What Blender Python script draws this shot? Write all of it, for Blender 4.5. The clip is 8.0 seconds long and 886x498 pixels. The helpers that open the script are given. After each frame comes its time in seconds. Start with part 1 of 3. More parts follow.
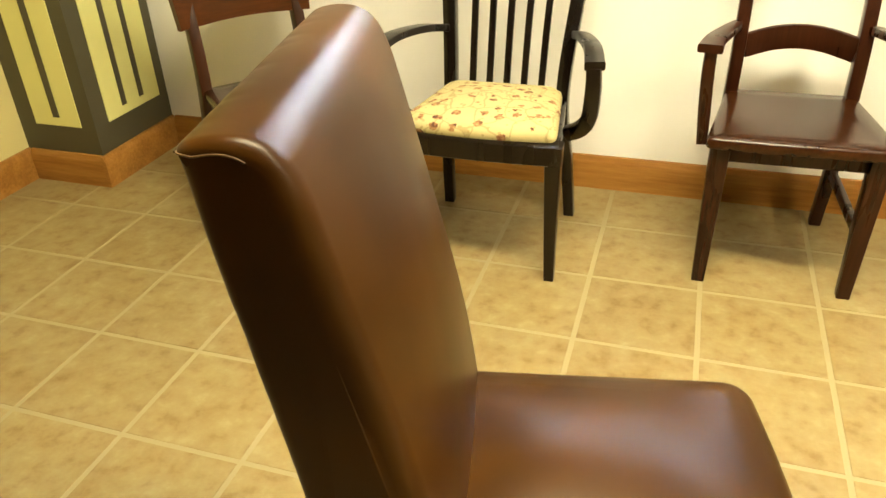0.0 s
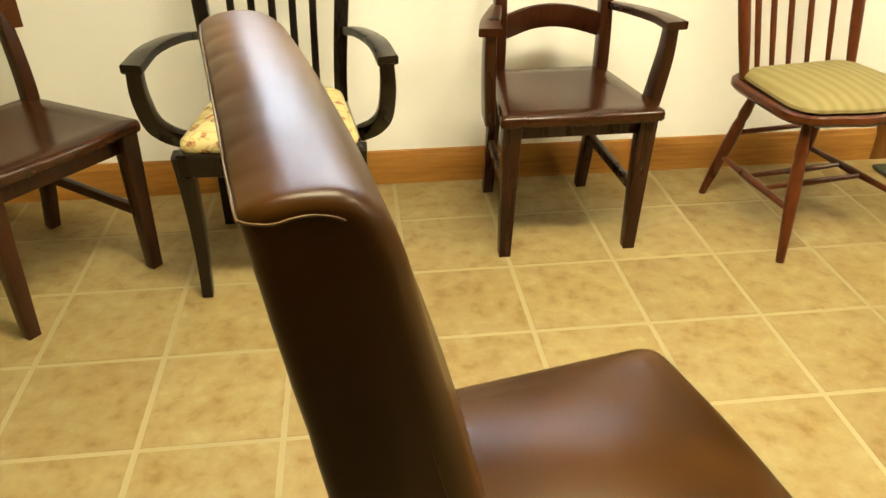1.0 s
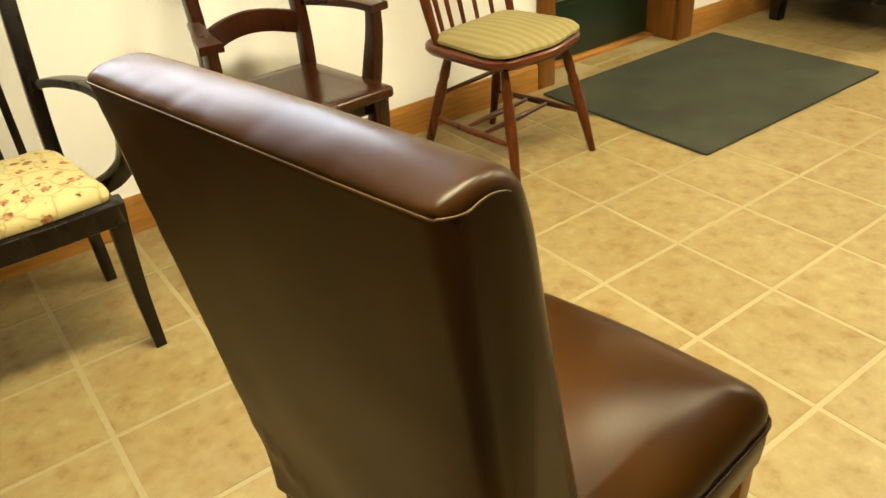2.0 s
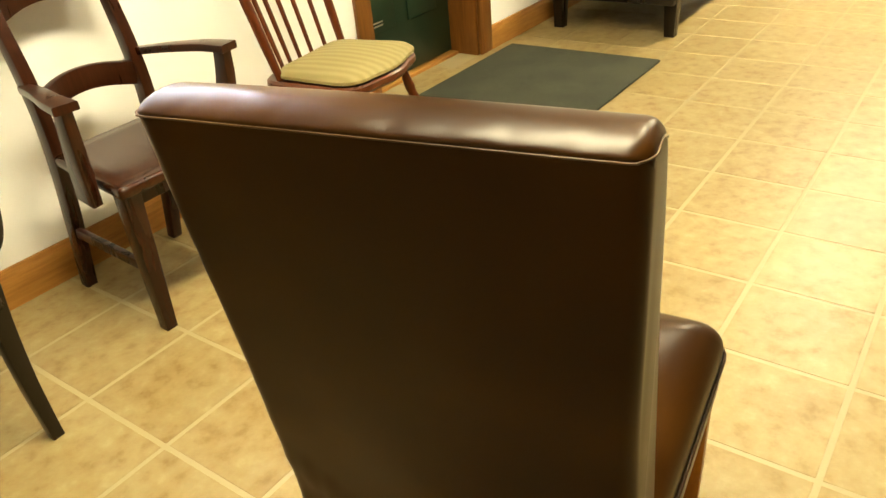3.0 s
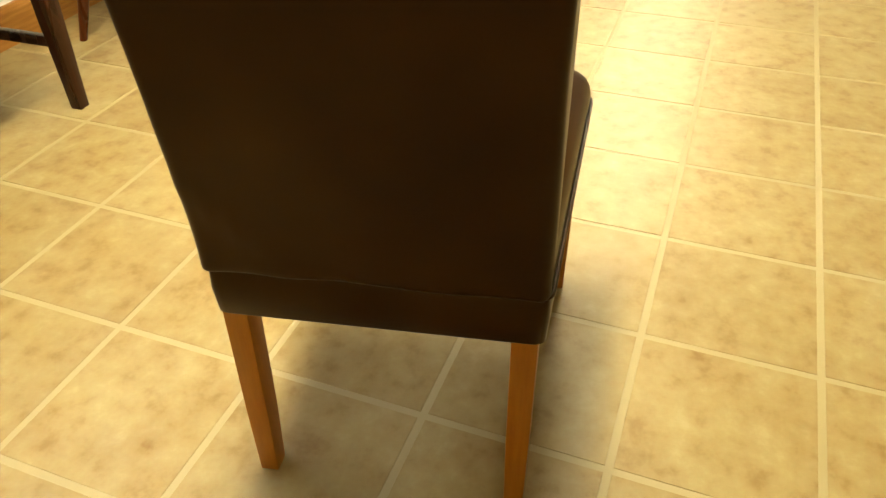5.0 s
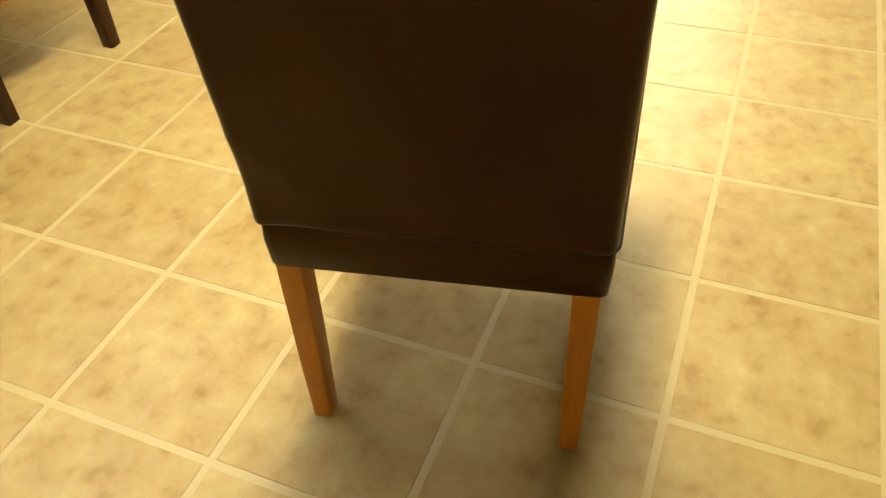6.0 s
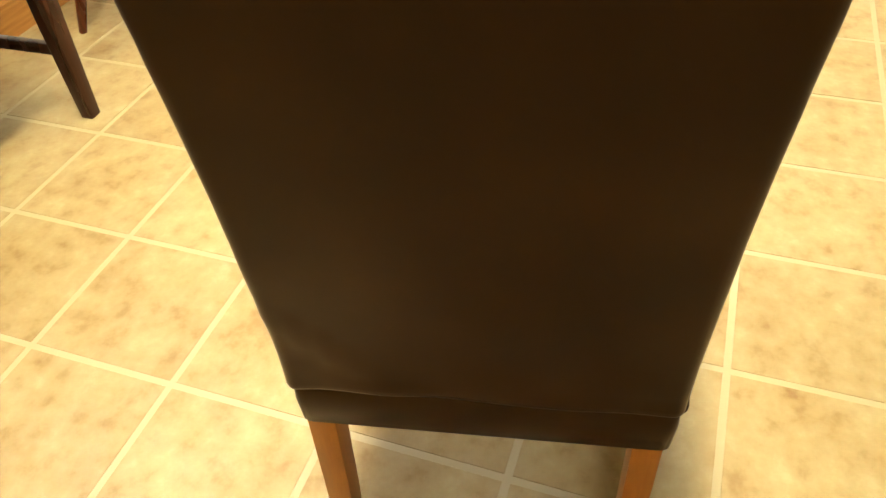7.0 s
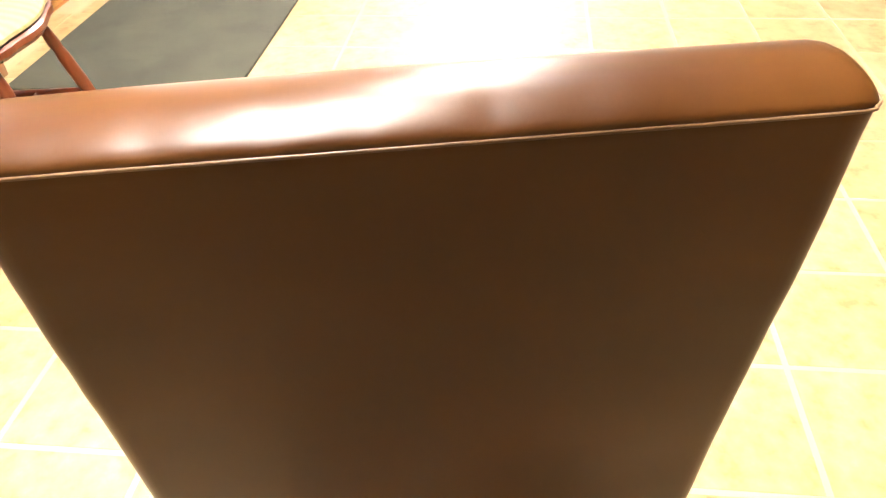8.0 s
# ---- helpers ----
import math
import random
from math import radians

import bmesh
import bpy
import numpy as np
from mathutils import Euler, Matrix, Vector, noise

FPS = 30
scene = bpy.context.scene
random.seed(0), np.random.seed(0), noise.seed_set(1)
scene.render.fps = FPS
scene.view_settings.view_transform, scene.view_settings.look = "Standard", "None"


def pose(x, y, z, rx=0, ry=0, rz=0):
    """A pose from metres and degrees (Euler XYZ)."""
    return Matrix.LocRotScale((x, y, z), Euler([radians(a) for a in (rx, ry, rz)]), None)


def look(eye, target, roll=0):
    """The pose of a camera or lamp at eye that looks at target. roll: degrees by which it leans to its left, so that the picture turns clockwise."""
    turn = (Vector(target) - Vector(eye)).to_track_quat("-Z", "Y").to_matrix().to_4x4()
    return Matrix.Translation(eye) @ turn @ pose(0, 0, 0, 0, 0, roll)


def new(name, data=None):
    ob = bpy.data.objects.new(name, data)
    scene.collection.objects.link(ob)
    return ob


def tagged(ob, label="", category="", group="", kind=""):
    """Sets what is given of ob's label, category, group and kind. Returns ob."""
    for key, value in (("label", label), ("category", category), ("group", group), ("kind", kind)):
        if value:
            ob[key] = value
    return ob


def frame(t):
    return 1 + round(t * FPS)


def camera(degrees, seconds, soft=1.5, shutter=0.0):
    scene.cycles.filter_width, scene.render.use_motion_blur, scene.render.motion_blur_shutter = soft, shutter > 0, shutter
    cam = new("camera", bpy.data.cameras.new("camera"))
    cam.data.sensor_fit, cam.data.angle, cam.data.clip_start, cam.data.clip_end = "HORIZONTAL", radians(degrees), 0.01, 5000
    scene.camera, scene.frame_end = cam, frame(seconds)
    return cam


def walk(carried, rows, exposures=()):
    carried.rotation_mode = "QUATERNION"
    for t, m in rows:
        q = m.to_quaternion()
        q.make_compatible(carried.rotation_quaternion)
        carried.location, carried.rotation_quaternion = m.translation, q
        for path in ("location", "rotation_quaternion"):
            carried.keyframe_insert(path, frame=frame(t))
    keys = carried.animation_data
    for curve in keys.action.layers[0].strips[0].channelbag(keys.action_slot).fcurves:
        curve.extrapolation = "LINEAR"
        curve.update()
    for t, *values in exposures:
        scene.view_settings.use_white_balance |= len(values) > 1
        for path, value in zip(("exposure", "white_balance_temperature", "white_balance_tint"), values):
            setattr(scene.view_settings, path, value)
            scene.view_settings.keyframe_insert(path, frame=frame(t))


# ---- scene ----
cam = camera(60.8, 8.0)
PATH = [
    (0, (1.100, -1.257, 1.210), (0.606, 0.204, 0.281), -2.1),
    (0.5, (0.948, -1.241, 1.189), (0.757, 0.291, 0.263), -0.5),
    (1, (0.816, -1.189, 1.189), (0.990, 0.334, 0.244), 0.0),
    (1.5, (0.674, -1.170, 1.196), (1.222, 0.251, 0.236), -3.1),
    (1.7, (0.622, -1.163, 1.196), (1.314, 0.192, 0.235), -3.8),
    (2.8, (0.377, -0.989, 1.195), (1.520, 0.029, 0.248), -5.2),
    (3, (0.339, -0.987, 1.195), (1.552, -0.036, 0.265), -5.7),
    (3.5, (0.263, -0.982, 1.156), (1.614, -0.219, 0.245), -6.3),
    (4, (0.218, -0.977, 1.084), (1.618, -0.380, 0.123), -2.9),
    (4.5, (0.209, -0.943, 1.032), (1.589, -0.402, 0.011), -0.9),
    (5, (0.189, -0.937, 0.988), (1.495, -0.424, -0.139), -1.2),
    (5.2, (0.182, -0.940, 0.974), (1.456, -0.431, -0.191), -2.1),
    (6.3, (0.252, -0.836, 1.011), (1.415, -0.309, -0.257), -3.5),
    (6.5, (0.286, -0.798, 1.031), (1.451, -0.285, -0.241), -3.2),
    (7, (0.344, -0.752, 1.073), (1.541, -0.284, -0.181), -3.8),
    (7.3, (0.365, -0.715, 1.104), (1.616, -0.311, -0.113), -3.7),
    (7.5, (0.384, -0.696, 1.101), (1.694, -0.373, -0.080), -3.3),
    (7.7, (0.400, -0.686, 1.139), (1.721, -0.416, -0.038), -3.2),
    (8, (0.421, -0.665, 1.159), (1.813, -0.495, 0.041), -2.2),
]

EXPOSURES = [(0.0, 0.6, 6500, 10), (0.5, 0.5, 6500, 10), (1.0, 0.35, 6500, 10), (1.7, 0.2, 6500, 10), (2.8, 0.5, 6500, 10), (3.5, 0.5, 6500, 10), (5.2, 0.55, 6500, 10), (6.5, 0.57, 6500, 10), (7.0, 1.0, 5800, 17), (7.5, 1.58, 4950, 37), (8.0, 2.0, 5350, 35)]
walk(cam, [(t, look(eye, target, roll)) for t, eye, target, roll in PATH], EXPOSURES)

# ---- light ----
CEILING = 2.45
LAMP_COLOUR = (1.0, 0.87, 0.53)
LAMP_STRENGTH = 69.0
LAMPS = [(1.22, -0.30, 0.6), (2.7, -0.45, 0.27), (5.3, -0.38, 0.6), (6.8, -0.38, 0.6)]
SKY_GLOW = 13.0
world = bpy.data.worlds.new("world")
scene.world = world
world.use_nodes = True
world.node_tree.nodes["Background"].inputs[0].default_value = (0.9, 0.8, 0.6, 1)
world.node_tree.nodes["Background"].inputs[1].default_value = 0.01


# ---- materials ----
def material(name):
    m = bpy.data.materials.new(name)
    m.use_nodes = True
    nodes, links = m.node_tree.nodes, m.node_tree.links
    return m, nodes, links, nodes["Principled BSDF"]


def coords(nodes, links, scale=(1, 1, 1), kind="Object", place=(0.37, 0.61, 0.83)):
    tc = nodes.new("ShaderNodeTexCoord")
    mp = nodes.new("ShaderNodeMapping")
    mp.inputs["Scale"].default_value = scale
    mp.inputs["Location"].default_value = place
    links.new(tc.outputs[kind], mp.inputs["Vector"])
    return mp.outputs["Vector"]


def noise_tex(nodes, links, vec, scale, detail=4.0, rough=0.55):
    n = nodes.new("ShaderNodeTexNoise")
    n.inputs["Scale"].default_value = scale
    n.inputs["Detail"].default_value = detail
    n.inputs["Roughness"].default_value = rough
    links.new(vec, n.inputs["Vector"])
    return n.outputs["Fac"]


def ramp(nodes, links, fac, stops):
    r = nodes.new("ShaderNodeValToRGB")
    while len(r.color_ramp.elements) < len(stops):
        r.color_ramp.elements.new(0.5)
    for e, (p, c) in zip(r.color_ramp.elements, stops):
        e.position, e.color = p, (*c, 1)
    links.new(fac, r.inputs["Fac"])
    return r.outputs["Color"]


def mix(nodes, links, fac, a, b, blend="MIX"):
    m = nodes.new("ShaderNodeMix")
    m.data_type, m.blend_type = "RGBA", blend
    for v, sock in ((fac, m.inputs[0]), (a, m.inputs[6]), (b, m.inputs[7])):
        if isinstance(v, (int, float)):
            sock.default_value = v
        elif isinstance(v, tuple):
            sock.default_value = (*v, 1)
        else:
            links.new(v, sock)
    return m.outputs[2]


def bump(nodes, links, bsdf, height, strength, distance=0.002):
    b = nodes.new("ShaderNodeBump")
    b.inputs["Strength"].default_value, b.inputs["Distance"].default_value = strength, distance
    links.new(height, b.inputs["Height"])
    links.new(b.outputs["Normal"], bsdf.inputs["Normal"])


def wood(name, dark, light, rough=0.35, grain=(1, 1, 0.08), coat=0.2):
    m, n, l, b = material(name)
    v = coords(n, l, grain)
    info = n.new("ShaderNodeObjectInfo")
    off = n.new("ShaderNodeVectorMath")
    off.operation = "ADD"
    l.new(v, off.inputs[0])
    l.new(info.outputs["Random"], off.inputs[1])
    fine = noise_tex(n, l, off.outputs[0], 90, 6, 0.65)
    wide = noise_tex(n, l, off.outputs[0], 14, 3)
    c = ramp(n, l, fine, [(0.35, dark), (0.68, light)])
    c2 = ramp(n, l, wide, [(0.3, tuple(0.6 * x for x in dark)), (0.7, light)])
    l.new(mix(n, l, 0.45, c, c2), b.inputs["Base Color"])
    rr = n.new("ShaderNodeMapRange")
    rr.inputs[3].default_value, rr.inputs[4].default_value = rough - 0.07, rough + 0.12
    l.new(wide, rr.inputs[0])
    l.new(rr.outputs[0], b.inputs["Roughness"])
    b.inputs["Coat Weight"].default_value = coat
    b.inputs["Specular IOR Level"].default_value = 0.28
    b.inputs["Coat Roughness"].default_value = 0.2
    bump(n, l, b, fine, 0.12, 0.001)
    return m


def paint(name, colour, rough=0.6, wear=0.06):
    m, n, l, b = material(name)
    v = coords(n, l)
    big = noise_tex(n, l, v, 1.6, 3)
    small = noise_tex(n, l, v, 160, 3)
    c = ramp(n, l, big, [(0.3, tuple(x * (1 - wear) for x in colour)), (0.7, colour)])
    l.new(c, b.inputs["Base Color"])
    b.inputs["Roughness"].default_value = rough
    bump(n, l, b, small, 0.12, 0.0008)
    return m


def leather(name, dark, light):
    m, n, l, b = material(name)
    v = coords(n, l)
    patina = noise_tex(n, l, v, 5, 2, 0.5)
    c = ramp(n, l, patina, [(0.30, tuple(0.75 * x for x in dark)), (0.45, dark), (0.58, light), (0.72, tuple(1.3 * x for x in light))])
    l.new(c, b.inputs["Base Color"])
    gloss = n.new("ShaderNodeMapRange")
    gloss.inputs[3].default_value, gloss.inputs[4].default_value = 0.28, 0.34
    l.new(noise_tex(n, l, v, 11, 3), gloss.inputs[0])
    l.new(gloss.outputs[0], b.inputs["Roughness"])
    b.inputs["Specular IOR Level"].default_value = 0.15
    return m


def tile_material(name, floor_wide):
    m, n, l, b = material(name)
    geo = n.new("ShaderNodeNewGeometry")
    info = n.new("ShaderNodeObjectInfo")
    shift = n.new("ShaderNodeVectorMath")
    shift.operation = "MULTIPLY_ADD"
    shift.inputs[1].default_value = (1, 1, 1)
    rnd = geo.outputs["Random Per Island"] if floor_wide else info.outputs["Random"]
    comb = n.new("ShaderNodeCombineXYZ")
    for k in range(3):
        mul = n.new("ShaderNodeMath")
        mul.operation = "MULTIPLY"
        mul.inputs[1].default_value = (17.0, 29.0, 41.0)[k]
        l.new(rnd, mul.inputs[0])
        l.new(mul.outputs[0], comb.inputs[k])
    l.new(geo.outputs["Position"], shift.inputs[0])
    l.new(comb.outputs[0], shift.inputs[2])
    v = shift.outputs[0]
    blot = noise_tex(n, l, v, 8, 4, 0.55)
    fine = noise_tex(n, l, v, 21, 4, 0.58)
    c = ramp(n, l, blot, [(0.30, (0.208, 0.135, 0.049)), (0.46, (0.261, 0.191, 0.081)), (0.60, (0.288, 0.223, 0.103)), (0.74, (0.323, 0.260, 0.134))])
    c2 = ramp(n, l, fine, [(0.30, (0.170, 0.089, 0.021)), (0.44, (0.257, 0.181, 0.072)), (0.60, (0.297, 0.231, 0.105)), (0.73, (0.355, 0.293, 0.155))])
    c = mix(n, l, 0.55, c, c2)
    tone = ramp(n, l, rnd, [(0.0, (0.94, 0.925, 0.90)), (1.0, (1.03, 1.03, 1.03))])
    l.new(mix(n, l, 1.0, c, tone, "MULTIPLY"), b.inputs["Base Color"])
    b.inputs["Roughness"].default_value = 0.40
    b.inputs["Specular IOR Level"].default_value = 0.28
    relief = noise_tex(n, l, v, 30, 4)
    bump(n, l, b, relief, 0.22, 0.003)
    return m


def floral(name):
    m, n, l, b = material(name)
    v = coords(n, l)
    weave = noise_tex(n, l, v, 600, 2)
    vor = n.new("ShaderNodeTexVoronoi")
    vor.inputs["Scale"].default_value = 24
    vor.inputs["Randomness"].default_value = 0.8
    l.new(v, vor.inputs["Vector"])
    wob = noise_tex(n, l, v, 70, 3)
    add = n.new("ShaderNodeMath")
    add.operation = "MULTIPLY_ADD"
    add.inputs[1].default_value = 0.55
    l.new(wob, add.inputs[0])
    l.new(vor.outputs["Distance"], add.inputs[2])
    bloom = ramp(n, l, add.outputs[0], [(0.0, (1, 1, 1)), (0.54, (1, 1, 1)), (0.6, (0, 0, 0))])
    petal = ramp(n, l, wob, [(0.36, (0.10, 0.035, 0.016)), (0.46, (0.27, 0.12, 0.045)), (0.55, (0.36, 0.20, 0.08)), (0.66, (0.44, 0.30, 0.13))])
    stems = n.new("ShaderNodeTexVoronoi")
    stems.feature = "DISTANCE_TO_EDGE"
    stems.inputs["Scale"].default_value = 13
    wv = n.new("ShaderNodeVectorMath")
    wv.operation = "MULTIPLY_ADD"
    wv.inputs[1].default_value = (0.03, 0.03, 0.03)
    wn = n.new("ShaderNodeTexNoise")
    wn.inputs["Scale"].default_value = 22
    l.new(v, wn.inputs["Vector"])
    l.new(wn.outputs["Color"], wv.inputs[0])
    l.new(v, wv.inputs[2])
    l.new(wv.outputs[0], stems.inputs["Vector"])
    stem = ramp(n, l, stems.outputs["Distance"], [(0.0, (0.5, 0.5, 0.5)), (0.022, (0.5, 0.5, 0.5)), (0.035, (0, 0, 0))])
    leaves = n.new("ShaderNodeTexVoronoi")
    leaves.inputs["Scale"].default_value = 52
    l.new(wv.outputs[0], leaves.inputs["Vector"])
    leaf = ramp(n, l, leaves.outputs["Distance"], [(0.0, (0.75, 0.75, 0.75)), (0.20, (0.7, 0.7, 0.7)), (0.27, (0, 0, 0))])
    base = mix(n, l, stem, (0.50, 0.425, 0.205), (0.27, 0.19, 0.07))
    base = mix(n, l, leaf, base, (0.33, 0.25, 0.10))
    l.new(mix(n, l, bloom, base, petal), b.inputs["Base Color"])
    b.inputs["Roughness"].default_value = 0.85
    bump(n, l, b, weave, 0.25, 0.001)
    return m


def striped_cloth(name):
    m, n, l, b = material(name)
    v = coords(n, l)
    w = n.new("ShaderNodeTexWave")
    w.bands_direction = "X"
    w.inputs["Scale"].default_value = 9
    w.inputs["Distortion"].default_value = 0.8
    w.inputs["Detail"].default_value = 2
    l.new(v, w.inputs["Vector"])
    c = ramp(n, l, w.outputs["Fac"], [(0.0, (0.205, 0.163, 0.058)), (0.5, (0.232, 0.186, 0.072)), (1.0, (0.25, 0.206, 0.086))])
    l.new(c, b.inputs["Base Color"])
    b.inputs["Roughness"].default_value = 0.8
    bump(n, l, b, noise_tex(n, l, v, 700, 2), 0.25, 0.001)
    return m


def carpet(name):
    m, n, l, b = material(name)
    v = coords(n, l)
    fine = noise_tex(n, l, v, 380, 4, 0.7)
    wide = noise_tex(n, l, v, 5, 4)
    c = ramp(n, l, fine, [(0.3, (0.015, 0.017, 0.009)), (0.7, (0.046, 0.049, 0.027))])
    l.new(mix(n, l, 0.5, c, ramp(n, l, wide, [(0.3, (0.012, 0.014, 0.008)), (0.7, (0.050, 0.053, 0.031))])), b.inputs["Base Color"])
    b.inputs["Roughness"].default_value = 0.95
    bump(n, l, b, fine, 0.8, 0.004)
    return m


def glow(name):
    m, n, l, b = material(name)
    b.inputs["Base Color"].default_value = (0.9, 0.9, 0.85, 1)
    b.inputs["Emission Color"].default_value = (*LAMP_COLOUR, 1)
    b.inputs["Emission Strength"].default_value = LAMP_STRENGTH
    return m


M_WALL = paint("wall_paint", (0.90, 0.90, 0.90))
# ceiling stays out of view; its dark tone holds down bounced light
M_CEIL = paint("low_bounce_ceiling", (0.27, 0.25, 0.21), 0.9)
# for the unseen south wall: dark tan chosen to weaken reflections and bounce
M_BACK = paint("low_bounce_wall", (0.22, 0.15, 0.08), 0.7)
M_WEST = paint("cream_wallpaper", (0.62, 0.545, 0.25))
M_CREAM = paint("cream_panel", (0.76, 0.745, 0.31))
M_OLIVE = paint("olive_paint", (0.075, 0.068, 0.042), 0.5, 0.15)
M_OAK = wood("oak", (0.27, 0.11, 0.019), (0.44, 0.215, 0.05), 0.32, (0.08, 1, 1))
M_TRIM = wood("oak_trim", (0.14, 0.05, 0.009), (0.24, 0.098, 0.02), 0.35)
M_GREEN = paint("green_door_paint", (0.0084, 0.028, 0.0154), 0.35, 0.2)
M_GROUT = paint("grout", (0.344, 0.2795, 0.1505), 0.7, 0.12)
M_TILE = tile_material("tile", False)
M_TILES = tile_material("tiles_joined", True)
M_CARPET = carpet("mat_carpet")
M_LEATHER = leather("brown_leather", (0.0280, 0.0098, 0.0010), (0.0370, 0.0138, 0.0016))
M_PIPING = leather("piping_leather", (0.055, 0.030, 0.012), (0.09, 0.055, 0.026))
M_HONEY = wood("honey_beech", (0.374, 0.1318, 0.0085), (0.493, 0.1997, 0.0187), 0.35)
M_MAHOGANY = wood("mahogany", (0.012, 0.00288, 0.00096), (0.0448, 0.0112, 0.0036), 0.26, (1, 1, 0.08), 0.1)
M_SEATWOOD = wood("mahogany_seat", (0.0192, 0.00528, 0.00144), (0.0512, 0.0156, 0.00432), 0.2, (1, 0.08, 1), 0.15)
M_BLACK = wood("black_wood", (0.00225, 0.001125, 0.00075), (0.0075, 0.003375, 0.001875), 0.26, (1, 1, 0.08), 0.3)
M_CHERRY = wood("cherry_wood", (0.052, 0.0104, 0.0024), (0.12, 0.0288, 0.0064), 0.28, (1, 1, 0.08), 0.15)
M_WALNUT = wood("walnut", (0.016, 0.004, 0.00128), (0.048, 0.0132, 0.004), 0.28, (1, 1, 0.08), 0.1)
M_CREST = wood("crest_wood", (0.04, 0.01, 0.0024), (0.092, 0.0272, 0.0068), 0.3, (0.08, 1, 1), 0.1)
M_FLORAL = floral("floral_cloth")
M_STRIPE = striped_cloth("olive_striped_cloth")
M_GLOW = glow("lamp_diffuser")
M_METAL, _n, _l, _b = material("brushed_metal")
_b.inputs["Metallic"].default_value, _b.inputs["Roughness"].default_value = 1.0, 0.35
_b.inputs["Base Color"].default_value = (0.7, 0.68, 0.62, 1)
M_GLASS, _n, _l, _b = material("window_glass")
_b.inputs["Transmission Weight"].default_value, _b.inputs["Roughness"].default_value = 1.0, 0.0
_b.inputs["Base Color"].default_value = (0.97, 0.98, 0.98, 1)
M_SKY, _n, _l, _b = material("sky_backdrop")
_b.inputs["Emission Color"].default_value = (0.80, 0.88, 1.0, 1)
_b.inputs["Emission Strength"].default_value = SKY_GLOW
M_WHITE = paint("white_enamel", (0.8, 0.8, 0.76), 0.4)


# ---- mesh helpers ----
def finish(name, bm, mat, smooth=True):
    bmesh.ops.recalc_face_normals(bm, faces=bm.faces)
    me = bpy.data.meshes.new(name)
    bm.to_mesh(me)
    bm.free()
    me.materials.append(mat)
    if smooth:
        me.shade_smooth()
        me.set_sharp_from_angle(angle=radians(38))
    return me


def part(name, bm, mat, parent=None, label=""):
    ob = new(name, finish(name, bm, mat))
    if parent is not None:
        ob.parent = parent
    if label:
        tagged(ob, label)
    return ob


def structure(name, bm, mat, label, category):
    return tagged(part(name, bm, mat), label, category, kind="structure")


def empty(name, m, label, category, group=""):
    ob = new(name)
    ob.matrix_world = m
    return tagged(ob, label, category, group)


def loft(bm, rings, closed=True):
    """Skins rings of equal count; both ends are capped."""
    vs = [[bm.verts.new(p) for p in ring] for ring in rings]
    n = len(vs[0])
    for a, b in zip(vs, vs[1:]):
        for k in range(n):
            bm.faces.new((a[k], a[(k + 1) % n], b[(k + 1) % n], b[k]))
    if closed:
        bm.faces.new(vs[0][::-1])
        bm.faces.new(vs[-1])
    return bm


def box(bm, lo, hi, bevel=0.0):
    lo, hi = Vector(lo), Vector(hi)
    made = bmesh.ops.create_cube(bm, size=1.0, matrix=Matrix.LocRotScale((lo + hi) / 2, None, hi - lo))
    if bevel:
        edges = list({e for v in made["verts"] for e in v.link_edges})
        bmesh.ops.bevel(bm, geom=edges, offset=bevel, segments=2, affect="EDGES", profile=0.5)
    return bm


def bar(bm, pts, sizes, ref=(1, 0, 0), soft=0.25, round_=False):
    """A bar swept along pts; sizes: (along ref, across) at each point."""
    pts = [Vector(p) for p in pts]
    rings = []
    for k, p in enumerate(pts):
        t = (pts[min(k + 1, len(pts) - 1)] - pts[max(k - 1, 0)]).normalized()
        a = Vector(ref)
        a = (a - a.dot(t) * t).normalized()
        b = t.cross(a)
        w, d = sizes[k] if isinstance(sizes, list) else sizes
        w, d = w / 2, d / 2
        if round_:
            prof = [(w * math.cos(2 * math.pi * i / 14), d * math.sin(2 * math.pi * i / 14)) for i in range(14)]
        else:
            c = soft * min(w, d)
            prof = []
            for sx, sy in ((1, 1), (-1, 1), (-1, -1), (1, -1)):
                q = [(w - c + c * math.cos(x), d - c + c * math.sin(x)) for x in (0, math.pi / 4, math.pi / 2)]
                if sx * sy < 0:
                    q = q[::-1]
                prof += [(sx * x, sy * y) for x, y in q]
        rings.append([p + a * x + b * y for x, y in prof])
    return loft(bm, rings)


def smooth_path(pts, n=6):
    """Catmull-Rom points through pts."""
    pts = [Vector(p) for p in pts]
    ext = [2 * pts[0] - pts[1]] + pts + [2 * pts[-1] - pts[-2]]
    out = []
    for k in range(len(pts) - 1):
        a, b, c, d = ext[k:k + 4]
        for i in range(n):
            t = i / n
            out.append(0.5 * ((2 * b) + (c - a) * t + (2 * a - 5 * b + 4 * c - d) * t * t + (3 * b - a - 3 * c + d) * t ** 3))
    return out + [pts[-1]]


def lerp_sizes(sizes, n):
    out = []
    for k in range(n):
        f = k / (n - 1) * (len(sizes) - 1)
        i = min(int(f), len(sizes) - 2)
        out.append(tuple(a + (b - a) * (f - i) for a, b in zip(sizes[i], sizes[i + 1])))
    return out


def curve_bar(bm, pts, sizes, ref=(1, 0, 0), soft=0.25, round_=False, n=6):
    p = smooth_path(pts, n)
    return bar(bm, p, lerp_sizes(sizes, len(p)) if isinstance(sizes, list) else sizes, ref, soft, round_)


